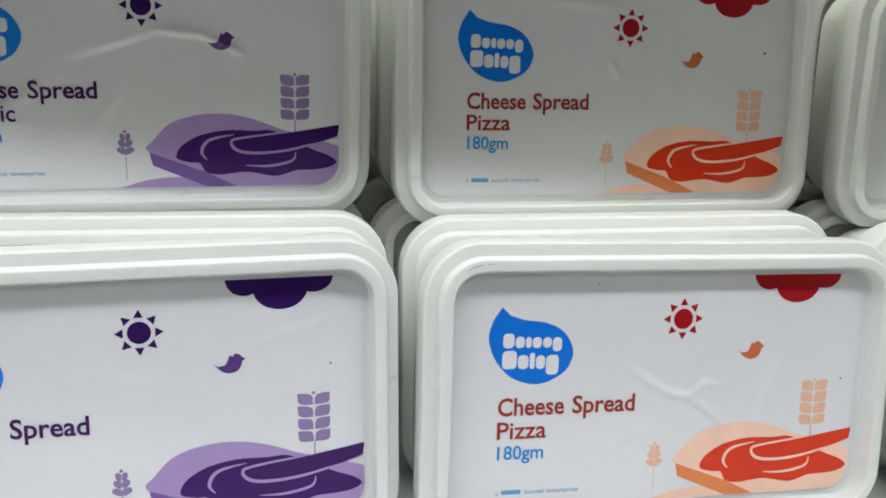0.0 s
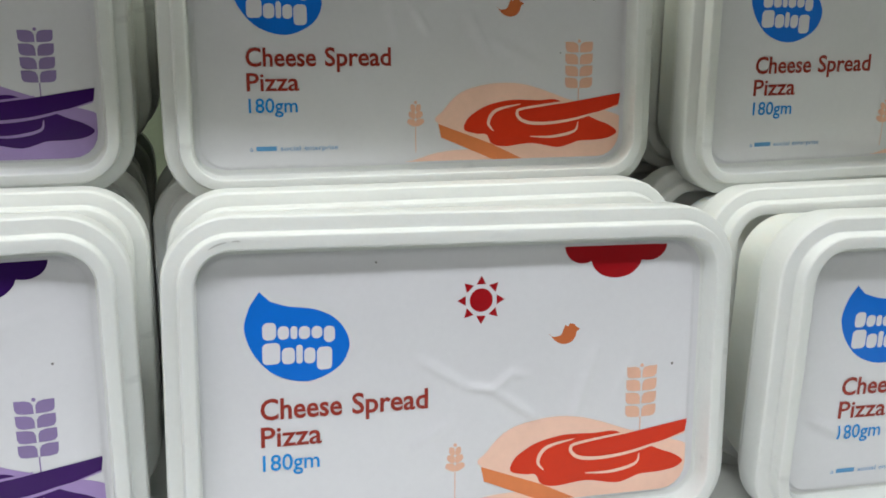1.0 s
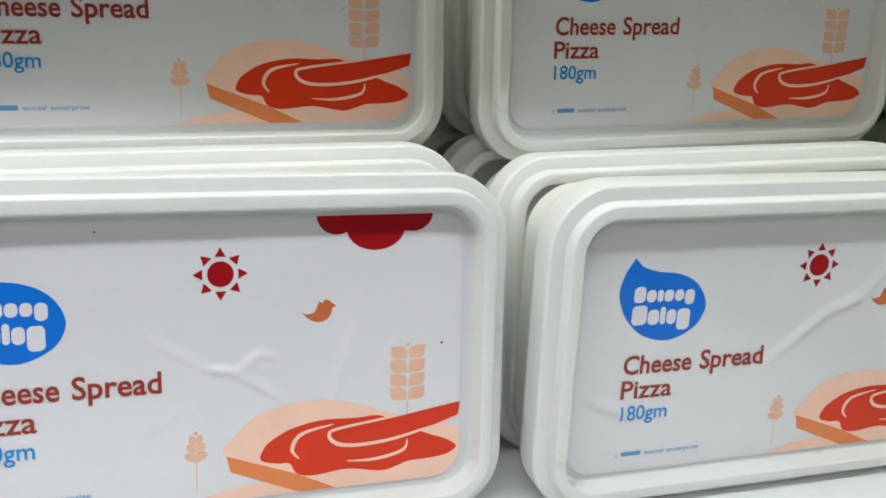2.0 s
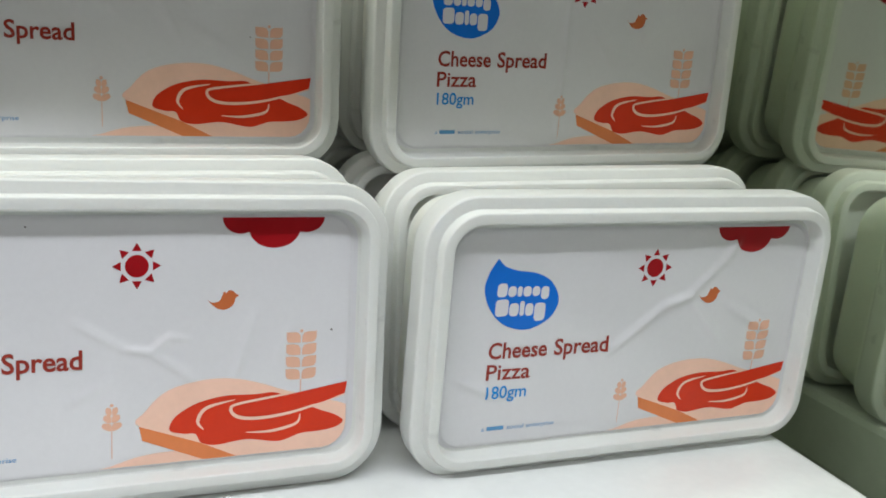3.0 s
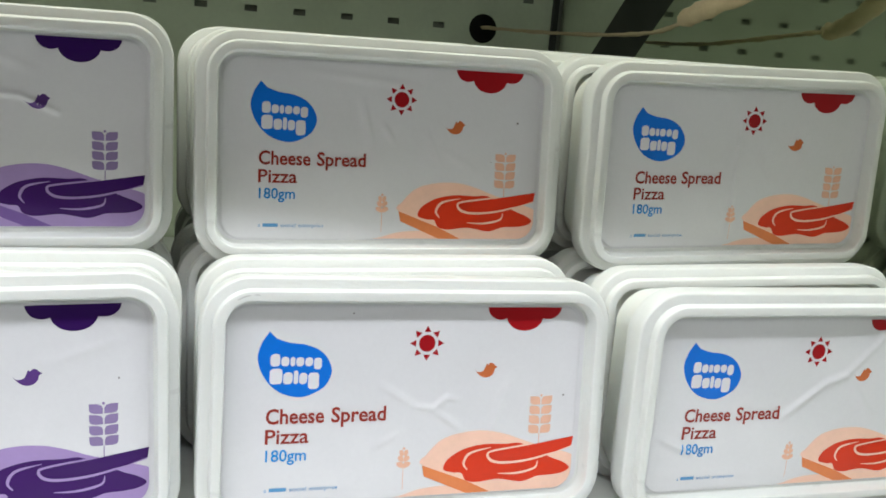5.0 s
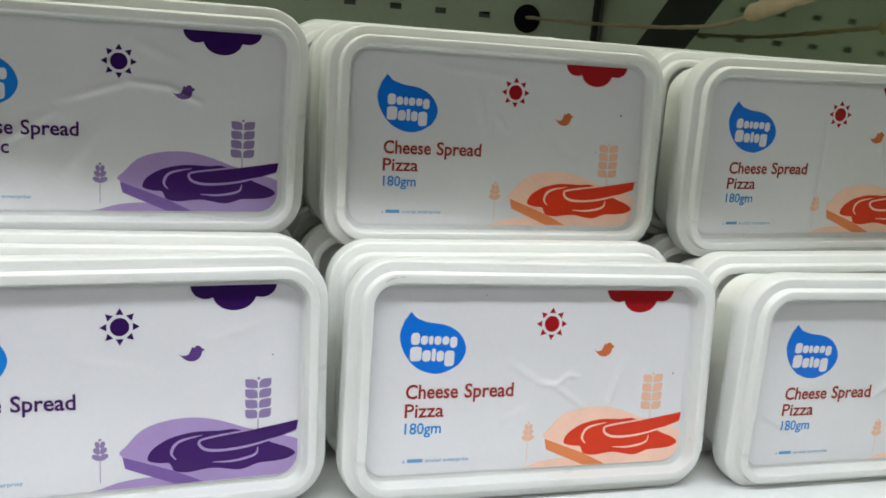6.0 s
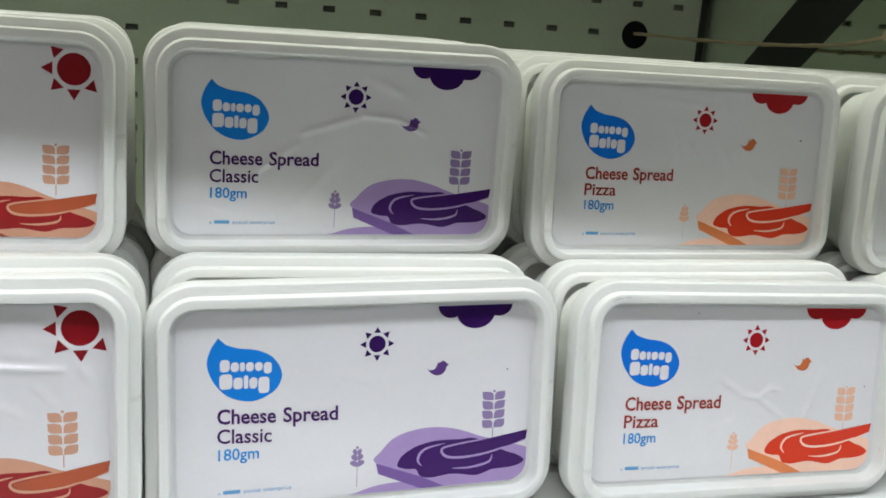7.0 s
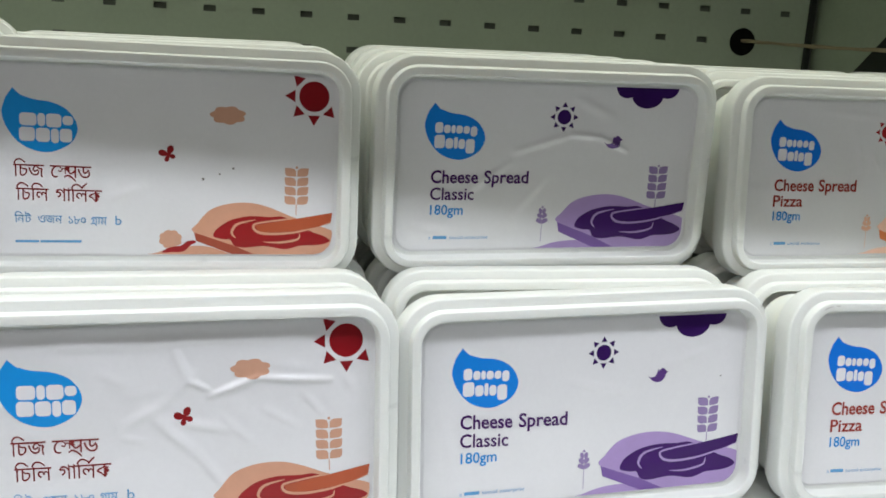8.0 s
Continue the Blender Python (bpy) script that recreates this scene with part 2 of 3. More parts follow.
def letters(chars, bold=0.0, fine=3):
    """Flat letters of the built-in font as a mesh."""
    cu = bpy.data.curves.new("lettering", "FONT")
    cu.body, cu.resolution_u, cu.offset = chars, fine, bold
    ob = bpy.data.objects.new("lettering", cu)
    scene.collection.objects.link(ob)
    bpy.context.view_layer.update()
    me = bpy.data.meshes.new_from_object(ob.evaluated_get(bpy.context.evaluated_depsgraph_get()))
    bpy.data.objects.remove(ob)
    bpy.data.curves.remove(cu)
    return me


def press(bm, depth, h):
    """Lay flat letters, drawn in mm, onto the label's relief."""
    bmesh.ops.triangulate(bm, faces=[f for f in bm.faces if len(f.verts) > 3])
    for _ in range(3):
        long = [e for e in bm.edges if e.calc_length() > 1.0]
        if long:
            bmesh.ops.subdivide_edges(bm, edges=long, cuts=1)
            bmesh.ops.triangulate(bm, faces=[f for f in bm.faces if len(f.verts) > 3])
    for p in bm.verts:
        p.co = Vector((p.co.x * MM, (depth - h(p.co.x, p.co.z)) * MM, p.co.z * MM))
    for f in bm.faces:
        f.normal_update()
        if f.normal.y > 0:
            f.normal_flip()
    return bm


def text_bm(pieces, depth, h):
    """Letters as a mesh. pieces: (characters, left u, baseline v, height of a capital, width over all, boldness, rise)."""
    bm = bmesh.new()
    for chars, u, v, tall, wide, bold, rise in pieces:
        me = letters(chars, bold)
        x0, x1 = min(p.co.x for p in me.vertices), max(p.co.x for p in me.vertices)
        k, s = (wide / (x1 - x0)), tall / 0.70
        for p in me.vertices:
            a = u + (p.co.x - x0) * k
            p.co = Vector((a, 0, v + p.co.y * s + rise * (a - u)))
        bm.from_mesh(me)
        bpy.data.meshes.remove(me)
    return press(bm, depth, h)


# Bengali words, sign by sign: (character, place along the word, width factor, height factor); signs hang from the headline
HEADLINE = 0.622
BENGALI = {
    "cheese": (1.76, ((0x9bf, 0, 1, 1), (0x99a, 0.266, 1, 1), (0x99c, 0.83, 1, 1))),
    "spread": (2.07, ((0x9c7, 0, 1, 1), (0x9b8, 0.36, 0.72, 0.66), (0x9a1, 1.35, 1, 1))),
    "chilli": (1.84, ((0x9bf, 0, 1, 1), (0x99a, 0.266, 1, 1), (0x9bf, 0.83, 1, 1), (0x9b2, 1.10, 1, 1))),
    "garlic": (2.71, ((0x997, 0, 1, 1), (0x9be, 0.65, 1, 1), (0x9bf, 0.90, 1, 1), (0x9b2, 1.17, 1, 1), (0x995, 1.90, 1, 1))),
    "net": (1.55, ((0x9bf, 0, 1, 1), (0x9a8, 0.266, 1, 1), (0x99f, 0.93, 1, 1))),
    "weight": (2.20, ((0x993, 0, 1, 1), (0x99c, 0.70, 0.9, 1), (0x9a8, 1.54, 1, 1))),
    "figure": (1.66, ((0x9e7, 0, 1, 1), (0x9ee, 0.54, 1, 1), (0x9e6, 1.10, 1, 1))),
    "gram": (1.64, ((0x997, 0, 1, 1), (0x9be, 0.65, 1, 1), (0x9ae, 0.92, 1, 1))),
}
# strokes that join or top the letters: the wave under a conjunct, and the slash over a letter
BENGALI_STROKES = {
    "spread": (((0.70, 0.02), (0.84, 0.12), (1.0, 0.08), (1.16, -0.04), (1.28, -0.18)), ((1.26, 0.64), (1.26, 0.32), (1.26, 0.0)), ((0.78, 0.585), (1.1, 0.585), (1.40, 0.585)),
               ((0.98, 0.52), (0.86, 0.54), (0.79, 0.46), (0.88, 0.38), (1.0, 0.40)), ((0.88, 0.38), (0.99, 0.24), (1.12, 0.26), (1.25, 0.40))),
    "garlic": (((1.52, 0.66), (1.64, 0.80), (1.84, 0.96)),),
    "gram": (((0.02, 0.0), (0.2, 0.1), (0.4, 0.04), (0.56, -0.12)),),
}


def bengali_bm(pieces, depth, h):
    """pieces: (word, left u, baseline v, height from base to headline, width over all, rise)."""
    bm = bmesh.new()
    for word, u, v, tall, wide, rise in pieces:
        total, signs = BENGALI[word]
        k, s = wide / total, tall / HEADLINE

        def put(x, y):
            return Vector((u + x * k, 0, v + y * s + rise * x * k))

        for code, x, kx, ky in signs:
            me = letters(chr(code), 0.0, 1 if code == 0x9b8 else 6)
            for p in me.vertices:
                p.co = put(x + p.co.x * kx, HEADLINE + (p.co.y - HEADLINE) * ky)
            bm.from_mesh(me)
            bpy.data.meshes.remove(me)
        for line in BENGALI_STROKES.get(word, ()):
            bm.faces.new([bm.verts.new(put(*p)) for p in stroke(line, 0.06, 0.085)])
    return press(bm, depth, h)


def bar(u0, u1, v0, v1, r=0.3, rise=0.0):
    hw, hh = (u1 - u0) / 2, (v1 - v0) / 2
    return [(u0 + hw + a, v0 + hh + b + rise * (a + hw)) for a, b in rounded(hw, hh, min(r, hw * 0.98, hh * 0.98), 4)]


def disc(u, v, r, n=32):
    return [(u + r * math.cos(2 * math.pi * i / n), v + r * math.sin(2 * math.pi * i / n)) for i in range(n)]


def lobes(u, v, a, b, k, dent, turn=0.3):
    """A cloud-like outline of k lobes."""
    return [(u + a * (1 + dent * abs(math.sin(k * t / 2 + turn))) * math.cos(t), v + b * (1 + dent * abs(math.sin(k * t / 2 + turn))) * math.sin(t))
            for t in (2 * math.pi * i / 72 for i in range(72))]


def rays(u, v, r0, r1, k, half, first=90, which=None):
    out = []
    for i in range(k):
        if which is not None and i not in which:
            continue
        a = radians(first + 360 * i / k)
        c, s = math.cos(a), math.sin(a)
        out.append([(u + r0 * c - half * s, v + r0 * s + half * c), (u + r0 * c + half * s, v + r0 * s - half * c), (u + r1 * c, v + r1 * s)])
    return out


def leaf(u, v, w, t, side):
    """One ear-of-wheat leaf beside the stem at u."""
    a = [(0.05, 0.0), (0.58, 0.0), (0.86, 0.08), (0.98, 0.32), (1.0, 1.0), (0.46, 0.99), (0.18, 0.88), (0.06, 0.6)]
    return [(u + side * w * p, v + t * q) for p, q in a]


def ear(u, top, bottom, w, tiers):
    out, t = [], (top - bottom) / tiers
    for i in range(tiers):
        for s in (-1, 1):
            out.append(leaf(u, bottom + i * t + 0.05 * t, w, t * 0.90, s))
    return out


DROP = [(-45.1, 23.4), (-42.9, 21.2), (-38.9, 19.9), (-33.4, 19.1), (-28.9, 17.0), (-26.1, 13.4), (-25.6, 9.6), (-28.3, 5.4), (-34.8, 2.8), (-41.8, 4.6), (-46.4, 9.3), (-48.5, 15.2), (-47.2, 20.3)]
BREAD = [(4.9, -20.8), (6.4, -17.2), (11.2, -12.6), (18.5, -10.4), (26.6, -10.1), (33.7, -11.6), (41.5, -14.4), (48.6, -16.8), (58.6, -19.8), (60.5, -25.0), (60.5, -32.5), (33.0, -32.5), (20.0, -26.8)]
SPREAD = [(12.3, -22.6), (13.2, -19.7), (16.2, -17.4), (19.9, -15.8), (26.2, -14.7), (33.8, -14.9), (38.9, -14.8), (44.0, -17.2), (51.0, -20.5), (55.1, -22.1), (57.6, -24.1), (55.3, -25.7), (51.3, -26.3),
          (46.0, -26.5), (43.4, -27.3), (39.5, -28.1), (31.7, -26.8), (24.0, -27.5), (20.2, -26.6), (18.6, -24.1), (15.8, -23.8)]
KNIFE = [(28.0, -17.8), (30.5, -17.5), (58.4, -13.2), (57.9, -16.4), (52.2, -18.3), (43.1, -20.0), (36.6, -20.6), (31.4, -20.6), (28.9, -19.5)]
CLOUD = (((24.8, 32.2), (25.0, 30.0), (26.3, 28.0), (28.4, 27.0), (30.3, 27.0), (31.5, 27.4)), ((31.5, 27.4), (32.4, 25.6), (34.6, 23.9), (38.0, 23.2), (41.4, 23.9), (43.6, 25.6), (44.5, 27.3)),
         ((44.5, 27.3), (47.2, 27.2), (49.5, 28.2), (50.8, 30.0), (51.1, 32.2)))     # three scallops
BIRD = [(21.3, 10.4), (22.4, 9.6), (24.2, 9.9), (24.9, 11.2), (25.4, 12.3), (26.0, 11.9), (26.6, 12.6), (27.7, 12.4), (28.2, 11.8), (29.1, 11.2), (28.3, 10.6), (28.0, 9.4), (27.0, 8.2), (25.2, 7.7), (23.2, 8.4)]


def print_label(flavour, label, h, lift, tilt=0.0):
    """The printed picture on a label, each printed shape a thin layer over the one below."""
    c = PALETTE[flavour]

    def lay(name, polys, mat, apart=False, level=1):
        for group in ([p] for p in polys) if apart else (polys,):
            part(name, flat_bm(list(group), -0.51 - 0.022 * level, h), mat, label)

    # bread, crust, spread and knife
    small = flavour == "chilli"

    def at(pts):
        return [(57.6 - (57.6 - u) * 0.885, v - 2.9 * max(0.0, min(1.0, (v + 33) / 14))) for u, v in pts] if small else list(pts)

    lay("printed_ground", [smooth_loop([(-6.2, -31.6), (-2.0, -30.6), (5.4, -28.6), (14.9, -28.2), (23.0, -31.0), (24.0, -33.0), (10.0, -33.5)])], c["bread"])
    lay("printed_bread", [at(smooth_loop(BREAD))], c["bread"], level=2)
    lay("printed_crust", [at([(4.9, -20.9), (5.7, -24.6), (22.0, -31.6), (31.5, -32.2), (20.0, -26.6)])], c["crust"], level=3)
    lay("printed_spread", [at(smooth_loop(SPREAD))], c["spread"], level=3)
    lay("printed_highlight", [stroke(at([(28.5, -15.9), (21.4, -17.5), (19.2, -20.8), (20.7, -23.2)]), 0.15, 0.95), stroke(at([(45.7, -21.1), (44.6, -23.7), (38.1, -25.1), (31.5, -24.9)]), 0.15, 0.8)], c["bread"], level=4)
    lay("printed_knife_edge", [stroke(at([(44.0, -15.2), (30.0, -17.0), (27.5, -18.2), (28.7, -20.2), (32.0, -21.2), (38.0, -21.2), (46.0, -20.0), (57.8, -16.6)]), 0.5, 0.9)], c["bread"], level=5)
    lay("printed_knife", [at(KNIFE[:4] + smooth_line(KNIFE[4:], 3))], c["knife"], level=6)
    top = -0.4 if small else 1.2
    lay("printed_leaf", ear(45.6, top, top - 13.1, 4.1, 4) + [disc(45.6, top, 0.45, 10)], c["wheat"], True)
    lay("printed_stalk", [bar(45.45, 45.75, -17.0, top - 13.0, 0.1)], c["wheat"])
    lay("printed_drop", [[(u - 0.6, v) for u, v in DROP[:1] + smooth_line(DROP[1:] , 5)]], {"pizza": BLUE, "classic": CLEAR_BLUE, "chilli": SKY_BLUE}[flavour])
    if flavour != "chilli":
        lay("printed_drop_mark", [bar(a, b, lo, hi, 1.1, 0.03) for a, b, lo, hi in (
            (-45.2, -42.2, 12.5, 16.4), (-41.9, -39.4, 12.5, 15.5), (-39.1, -37.6, 12.5, 15.4), (-37.3, -34.8, 12.4, 15.3), (-34.5, -32.1, 12.4, 15.2), (-31.8, -29.3, 11.4, 15.1),
            (-45.3, -41.4, 7.0, 11.8), (-41.1, -38.2, 6.9, 10.6), (-37.9, -36.5, 6.9, 11.2), (-36.2, -33.7, 6.8, 10.4), (-33.4, -30.0, 5.2, 10.4))], WHITE_INK, True, level=2)
        lay("printed_sun", [disc(4.5, 19.3, 2.75)], c["dark"])
        lay("printed_ray", rays(4.5, 19.3, 3.7, 5.7, 8, 1.15), c["dark"], True)
        lay("printed_bird", [smooth_loop(BIRD, 4)], c["bird"])
        lay("printed_cloud", [[p for arc in CLOUD for p in smooth_line(arc, 4)[:-1]] + [CLOUD[2][-1]]], c["dark"])
        lay("printed_small_leaf", [smooth_loop([(-1.4 + s * 0.1, b), (-1.4 + s * 1.0, b), (-1.4 + s * w, b + 0.9), (-1.4 + s * w * 0.86, b + 1.9), (-1.4 + s * 0.2, b + 1.6)], 3)
                                    for b, w in ((-21.3, 2.3), (-19.3, 1.95), (-17.4, 1.45)) for s in (-1, 1)] + [disc(-1.4, -15.0, 0.45, 10)], c["wheat"], True)
        lay("printed_small_stalk", [bar(-1.5, -1.3, -28.5, -21.0, 0.08)], c["wheat"])
        second = "Pizza" if flavour == "pizza" else "Classic"
        part("printed_name", text_bm((("Cheese", -46.0, -5.8 + lift, 4.7, 18.1, 0.018, tilt), ("Spread", -25.6, -5.8 + lift + 20.4 * tilt, 4.7, 17.6, 0.018, tilt), (second, -46.0, -12.1 + lift, 4.6, 13.5 if flavour == "pizza" else 16.8, 0.012, tilt)), -0.62, h), c["text"], label)
        part("printed_weight", text_bm((("180gm", -45.7, -17.7 + lift, 3.7, 12.6, 0.009, 0.0),), -0.62, h), SKY_BLUE, label)
        part("printed_line", text_bm((("a", -45.8, -27.0, 1.25, 0.8, 0.0, 0.0), ("social", -37.9, -27.0, 1.25, 5.2, 0.0, 0.0), ("enterprise", -31.7, -27.0, 1.25, 8.9, 0.0, 0.0)), -0.62, h), PALE_BLUE, label)
        lay("printed_bar", [bar(-44.2, -38.9, -27.0, -25.8, 0.2)], PALE_BLUE, True)
    else:
        lay("printed_drop_mark", [bar(a, b, lo, hi, 1.2, -0.02) for a, b, lo, hi in (
            (-43.8, -38.6, 11.4, 15.5), (-38.3, -36.0, 11.2, 15.5), (-35.7, -31.0, 11.0, 15.4), (-30.7, -27.4, 11.8, 14.8),
            (-44.0, -39.2, 6.4, 10.9), (-38.9, -34.6, 6.2, 10.7), (-34.3, -31.9, 5.8, 10.6), (-31.6, -27.8, 6.2, 10.6))], WHITE_INK, True, level=2)
        lay("printed_sun", [disc(51.2, 24.2, 5.2)], c["dark"])
        lay("printed_ray", rays(51.2, 24.2, 6.5, 10.0, 8, 2.1, which=(1, 2, 3, 4, 5)), c["dark"], True)
        lay("printed_cloud", [lobes(22.2, 16.8, 5.0, 2.6, 7, 0.22)], c["wheat"])
        wings = [(t, 0.5 + (2.9 if math.sin(t - 0.45) > 0 else 1.9) * abs(math.sin(2 * (t - 0.45))) ** 0.8) for t in (2 * math.pi * i / 64 for i in range(64))]
        lay("printed_butterfly", [[(2.6 + r * math.cos(t), 2.9 + r * math.sin(t)) for t, r in wings]], c["bird"])
        lay("printed_garlic", [lobes(3.2, -25.8, 3.4, 2.9, 8, 0.14)], c["wheat"])
        lay("printed_chilli", [stroke([(0.5, -30.2), (3.5, -29.4), (7.0, -29.0), (9.3, -27.2), (11.6, -26.6)], 0.6, 2.2)], c["spread"], level=2)
        part("printed_name", bengali_bm((("cheese", -46.0, -5.2, 4.0, 9.4, -0.02), ("spread", -34.8, -5.4, 4.0, 12.8, -0.02),
                                         ("chilli", -45.4, -13.0, 4.0, 10.0, -0.02), ("garlic", -33.4, -13.2, 4.0, 14.6, -0.02)), -0.62, h), c["text"], label)
        part("printed_weight", bengali_bm((("net", -46.0, -20.4, 2.5, 5.2, -0.02), ("weight", -39.0, -20.5, 2.5, 7.8, -0.02), ("figure", -29.8, -20.7, 2.5, 6.0, -0.02), ("gram", -22.4, -20.9, 2.5, 5.4, -0.02)), -0.62, h),
             PALE_BLUE, label)
        part("printed_weight", text_bm((("b", -14.6, -21.0, 3.2, 2.0, 0.0, 0.0),), -0.62, h), PALE_BLUE, label)
        lay("printed_bar", [bar(-46.0, -38.7, -27.1, -26.3, 0.2), bar(-38.3, -25.4, -27.1, -26.3, 0.2)], PALE_BLUE, True)


# ---- setting ----
def cased(name, bm, mat, label, category, smooth=False):
    ob = structure(name, bm, mat, label, category, smooth)
    ob.matrix_world = CASE
    return ob


shelf = cased("shelf", box_bm(-0.98, -0.021, -0.64, -0.004, SHELF - 0.028, SHELF, 0.003), SHELF_PAINT, "white enamelled steel shelf of a chilled display case", "shelf")
shelf.matrix_world = CASE @ pose(0, -0.49, SHELF, -1.6) @ pose(0, 0.49, -SHELF)      # it falls a little to the back


def slanted_plate(x0, x1, edge, far):
    """An upright plate in the plane of the divider, cut off behind along a slant: edge(z) gives where, far(z) its other side."""
    bm = bmesh.new()
    zs = [0.9 + (1.448 - 0.9) * k / 24 for k in range(25)]
    grid = [[bm.verts.new((x, y, z)) for x, y in ((x0, far(z)), (x0, edge(z)), (x1, edge(z)), (x1, far(z)))] for z in zs]
    for a, b in zip(grid, grid[1:]):
        for k in range(4):
            bm.faces.new((a[k], a[(k + 1) % 4], b[(k + 1) % 4], b[k]))
    bm.faces.new(grid[0])
    bm.faces.new(grid[-1][::-1])
    bmesh.ops.recalc_face_normals(bm, faces=bm.faces[:])
    return bm


def slant(z, start):
    return min(-0.002, start - 1.28 * (z - 1.306))


cased("divider_wall", box_bm(0.006, 0.012, -0.66, 0.02, 0.9, 1.448, 0.0015), PANEL_PAINT, "painted end wall behind the polished divider", "divider")
cased("divider_mirror", slanted_plate(0.0, 0.0055, lambda z: slant(z, -0.158), lambda z: -0.66), STEEL, "polished steel divider at the end of the shelf", "divider")
cased("divider_seal", slanted_plate(0.003, 0.0057, lambda z: slant(z, -0.074) + 0.0005, lambda z: slant(z, -0.158) - 0.0 if slant(z, -0.158) < -0.0021 else -0.0022), BLACK, "black strip along the slanted divider edge", "seal")
CORD_HOLE = (-0.0642, 1.3196)


def perforated_panel():
    """A sheet with real slots, one pitch apart, and the cord's opening left out."""
    bm = bmesh.new()
    px, pz, hx, hz = 0.0377, 0.0259, 0.0048, 0.0024
    nx, nz = 25, 12
    x0, z0 = CORD_HOLE[0] + 1.5 * px - nx * px, CORD_HOLE[1] - 5.5 * pz
    def quad(a, b, c, d, y=0.0):
        bm.faces.new([bm.verts.new((x, y, z)) for x, z in ((a, c), (b, c), (b, d), (a, d))])
    for i in range(nx):
        for j in range(nz):
            ax, az = x0 + i * px, z0 + j * pz
            cx, cz = ax + px / 2, az + pz / 2
            if j == 5 and i >= nx - 2:
                quad(ax, ax + px, az, az + pz)
                continue
            quad(ax, cx - hx, az, az + pz)
            quad(cx + hx, ax + px, az, az + pz)
            quad(cx - hx, cx + hx, az, cz - hz)
            quad(cx - hx, cx + hx, cz + hz, az + pz)
            e = [(cx - hx, cz - hz), (cx + hx, cz - hz), (cx + hx, cz + hz), (cx - hx, cz + hz)]
            for k in range(4):
                p, q = e[k], e[(k + 1) % 4]
                bm.faces.new([bm.verts.new(v) for v in ((p[0], 0, p[1]), (q[0], 0, q[1]), (q[0], 0.002, q[1]), (p[0], 0.002, p[1]))])
    xe, ze = x0 + nx * px, z0 + nz * pz
    quad(xe, 0.0, 1.0, 1.8)
    quad(x0, xe, ze, 1.8)
    quad(x0, xe, 1.0, z0)
    quad(-1.0, x0, 1.0, 1.8)
    bmesh.ops.remove_doubles(bm, verts=bm.verts[:], dist=1e-5)
    return bm


cased("wall_back", perforated_panel(), PANEL_PAINT, "grey-green perforated steel back panel of the case", "panel")
# added slab: the shade inside the slots is put into its colour
cased("wall_cavity", box_bm(-1.0, 0.05, 0.005, 0.05, 1.0, 1.8), DARK, "dark slab added behind the perforated panel, coloured as the shade in its slots", "wall")
cased("shelf_above", box_bm(-0.98, -0.001, -0.588, -0.004, 1.450, 1.475, 0.003), SHELF_PAINT, "white enamelled shelf above the tubs", "shelf")
cased("wall_left", box_bm(-1.02, -0.985, -0.66, 0.02, 0.3, 1.8), PANEL_PAINT, "painted steel end wall of the case", "wall")
cased("case_base", box_bm(-1.02, 0.05, -0.72, 0.05, 0.0, 0.9, 0.005), PANEL_PAINT, "grey lower cabinet of the display case", "cabinet")
# invented canopy, never in view: roofs the strip lamp and blocks light from higher up
cased("canopy", box_bm(-1.02, 0.05, -0.87, 0.05, 1.80, 1.95, 0.005), SHELF_PAINT, "white canopy added over the display case, out of view", "canopy")
structure("floor", box_bm(-4, 4, -5, 1.2, -0.05, 0.0), TILE, "pale tiled shop floor", "floor")
structure("ceiling", box_bm(-4, 4, -5, 1.2, 3.0, 3.05), PLAIN, "plain shop ceiling", "ceiling")
structure("wall_north", box_bm(-4, 4, 1.2, 1.25, 0, 3.0), PLAIN, "plain shop wall", "wall")
structure("wall_south", box_bm(-4, 4, -5.05, -5, 0, 3.0), PLAIN, "plain shop wall", "wall")
structure("wall_west", box_bm(-4.05, -4, -5, 1.2, 0, 3.0), PLAIN, "plain shop wall", "wall")
structure("wall_east", box_bm(4, 4.05, -5, 1.2, 0, 3.0), PLAIN, "plain shop wall", "wall")

# ---- tubs ----
WORDS = {
    "pizza": "white plastic cheese spread tub, red pizza label",
    "classic": "white plastic cheese spread tub, purple classic label",
    "chilli": "white plastic cheese spread tub, maroon chilli garlic label",
}


def tub(flavour, x, y, z, lean, yaw, roll, ridges, wave, seed, extra, slip, askew, lift, specks, slide):
    """A tub lying on its long side with the lid to the front; (x, y, z) is the middle of the lid's panel."""
    ob = new("cheese_tub")
    ob.matrix_world = pose(x, y, z, -lean, roll, yaw)
    tagged(ob, WORDS[flavour] + extra, "tub", "tubs on the shelf")
    for shell in (part("lid", lid_bm(), PLASTIC, ob, crisp=28), part("body", body_bm(), PLASTIC_BODY, ob, crisp=28)):
        shell.matrix_local = pose(slide * MM, 0, 0)
    h = relief(ridges, wave, seed)
    sheet = part("label", label_bm(h), FILM, ob, "white printed film label")
    print_label(flavour, sheet, h, lift, -0.03 if seed == 2 else 0.0)
    for u, v, r in specks:
        part("speck", flat_bm([disc(u, v, r, 7)], -0.66, h), SPECK, sheet)
    sheet.matrix_local = pose(0, 0, slip * MM, 0, askew, 0)
    return ob


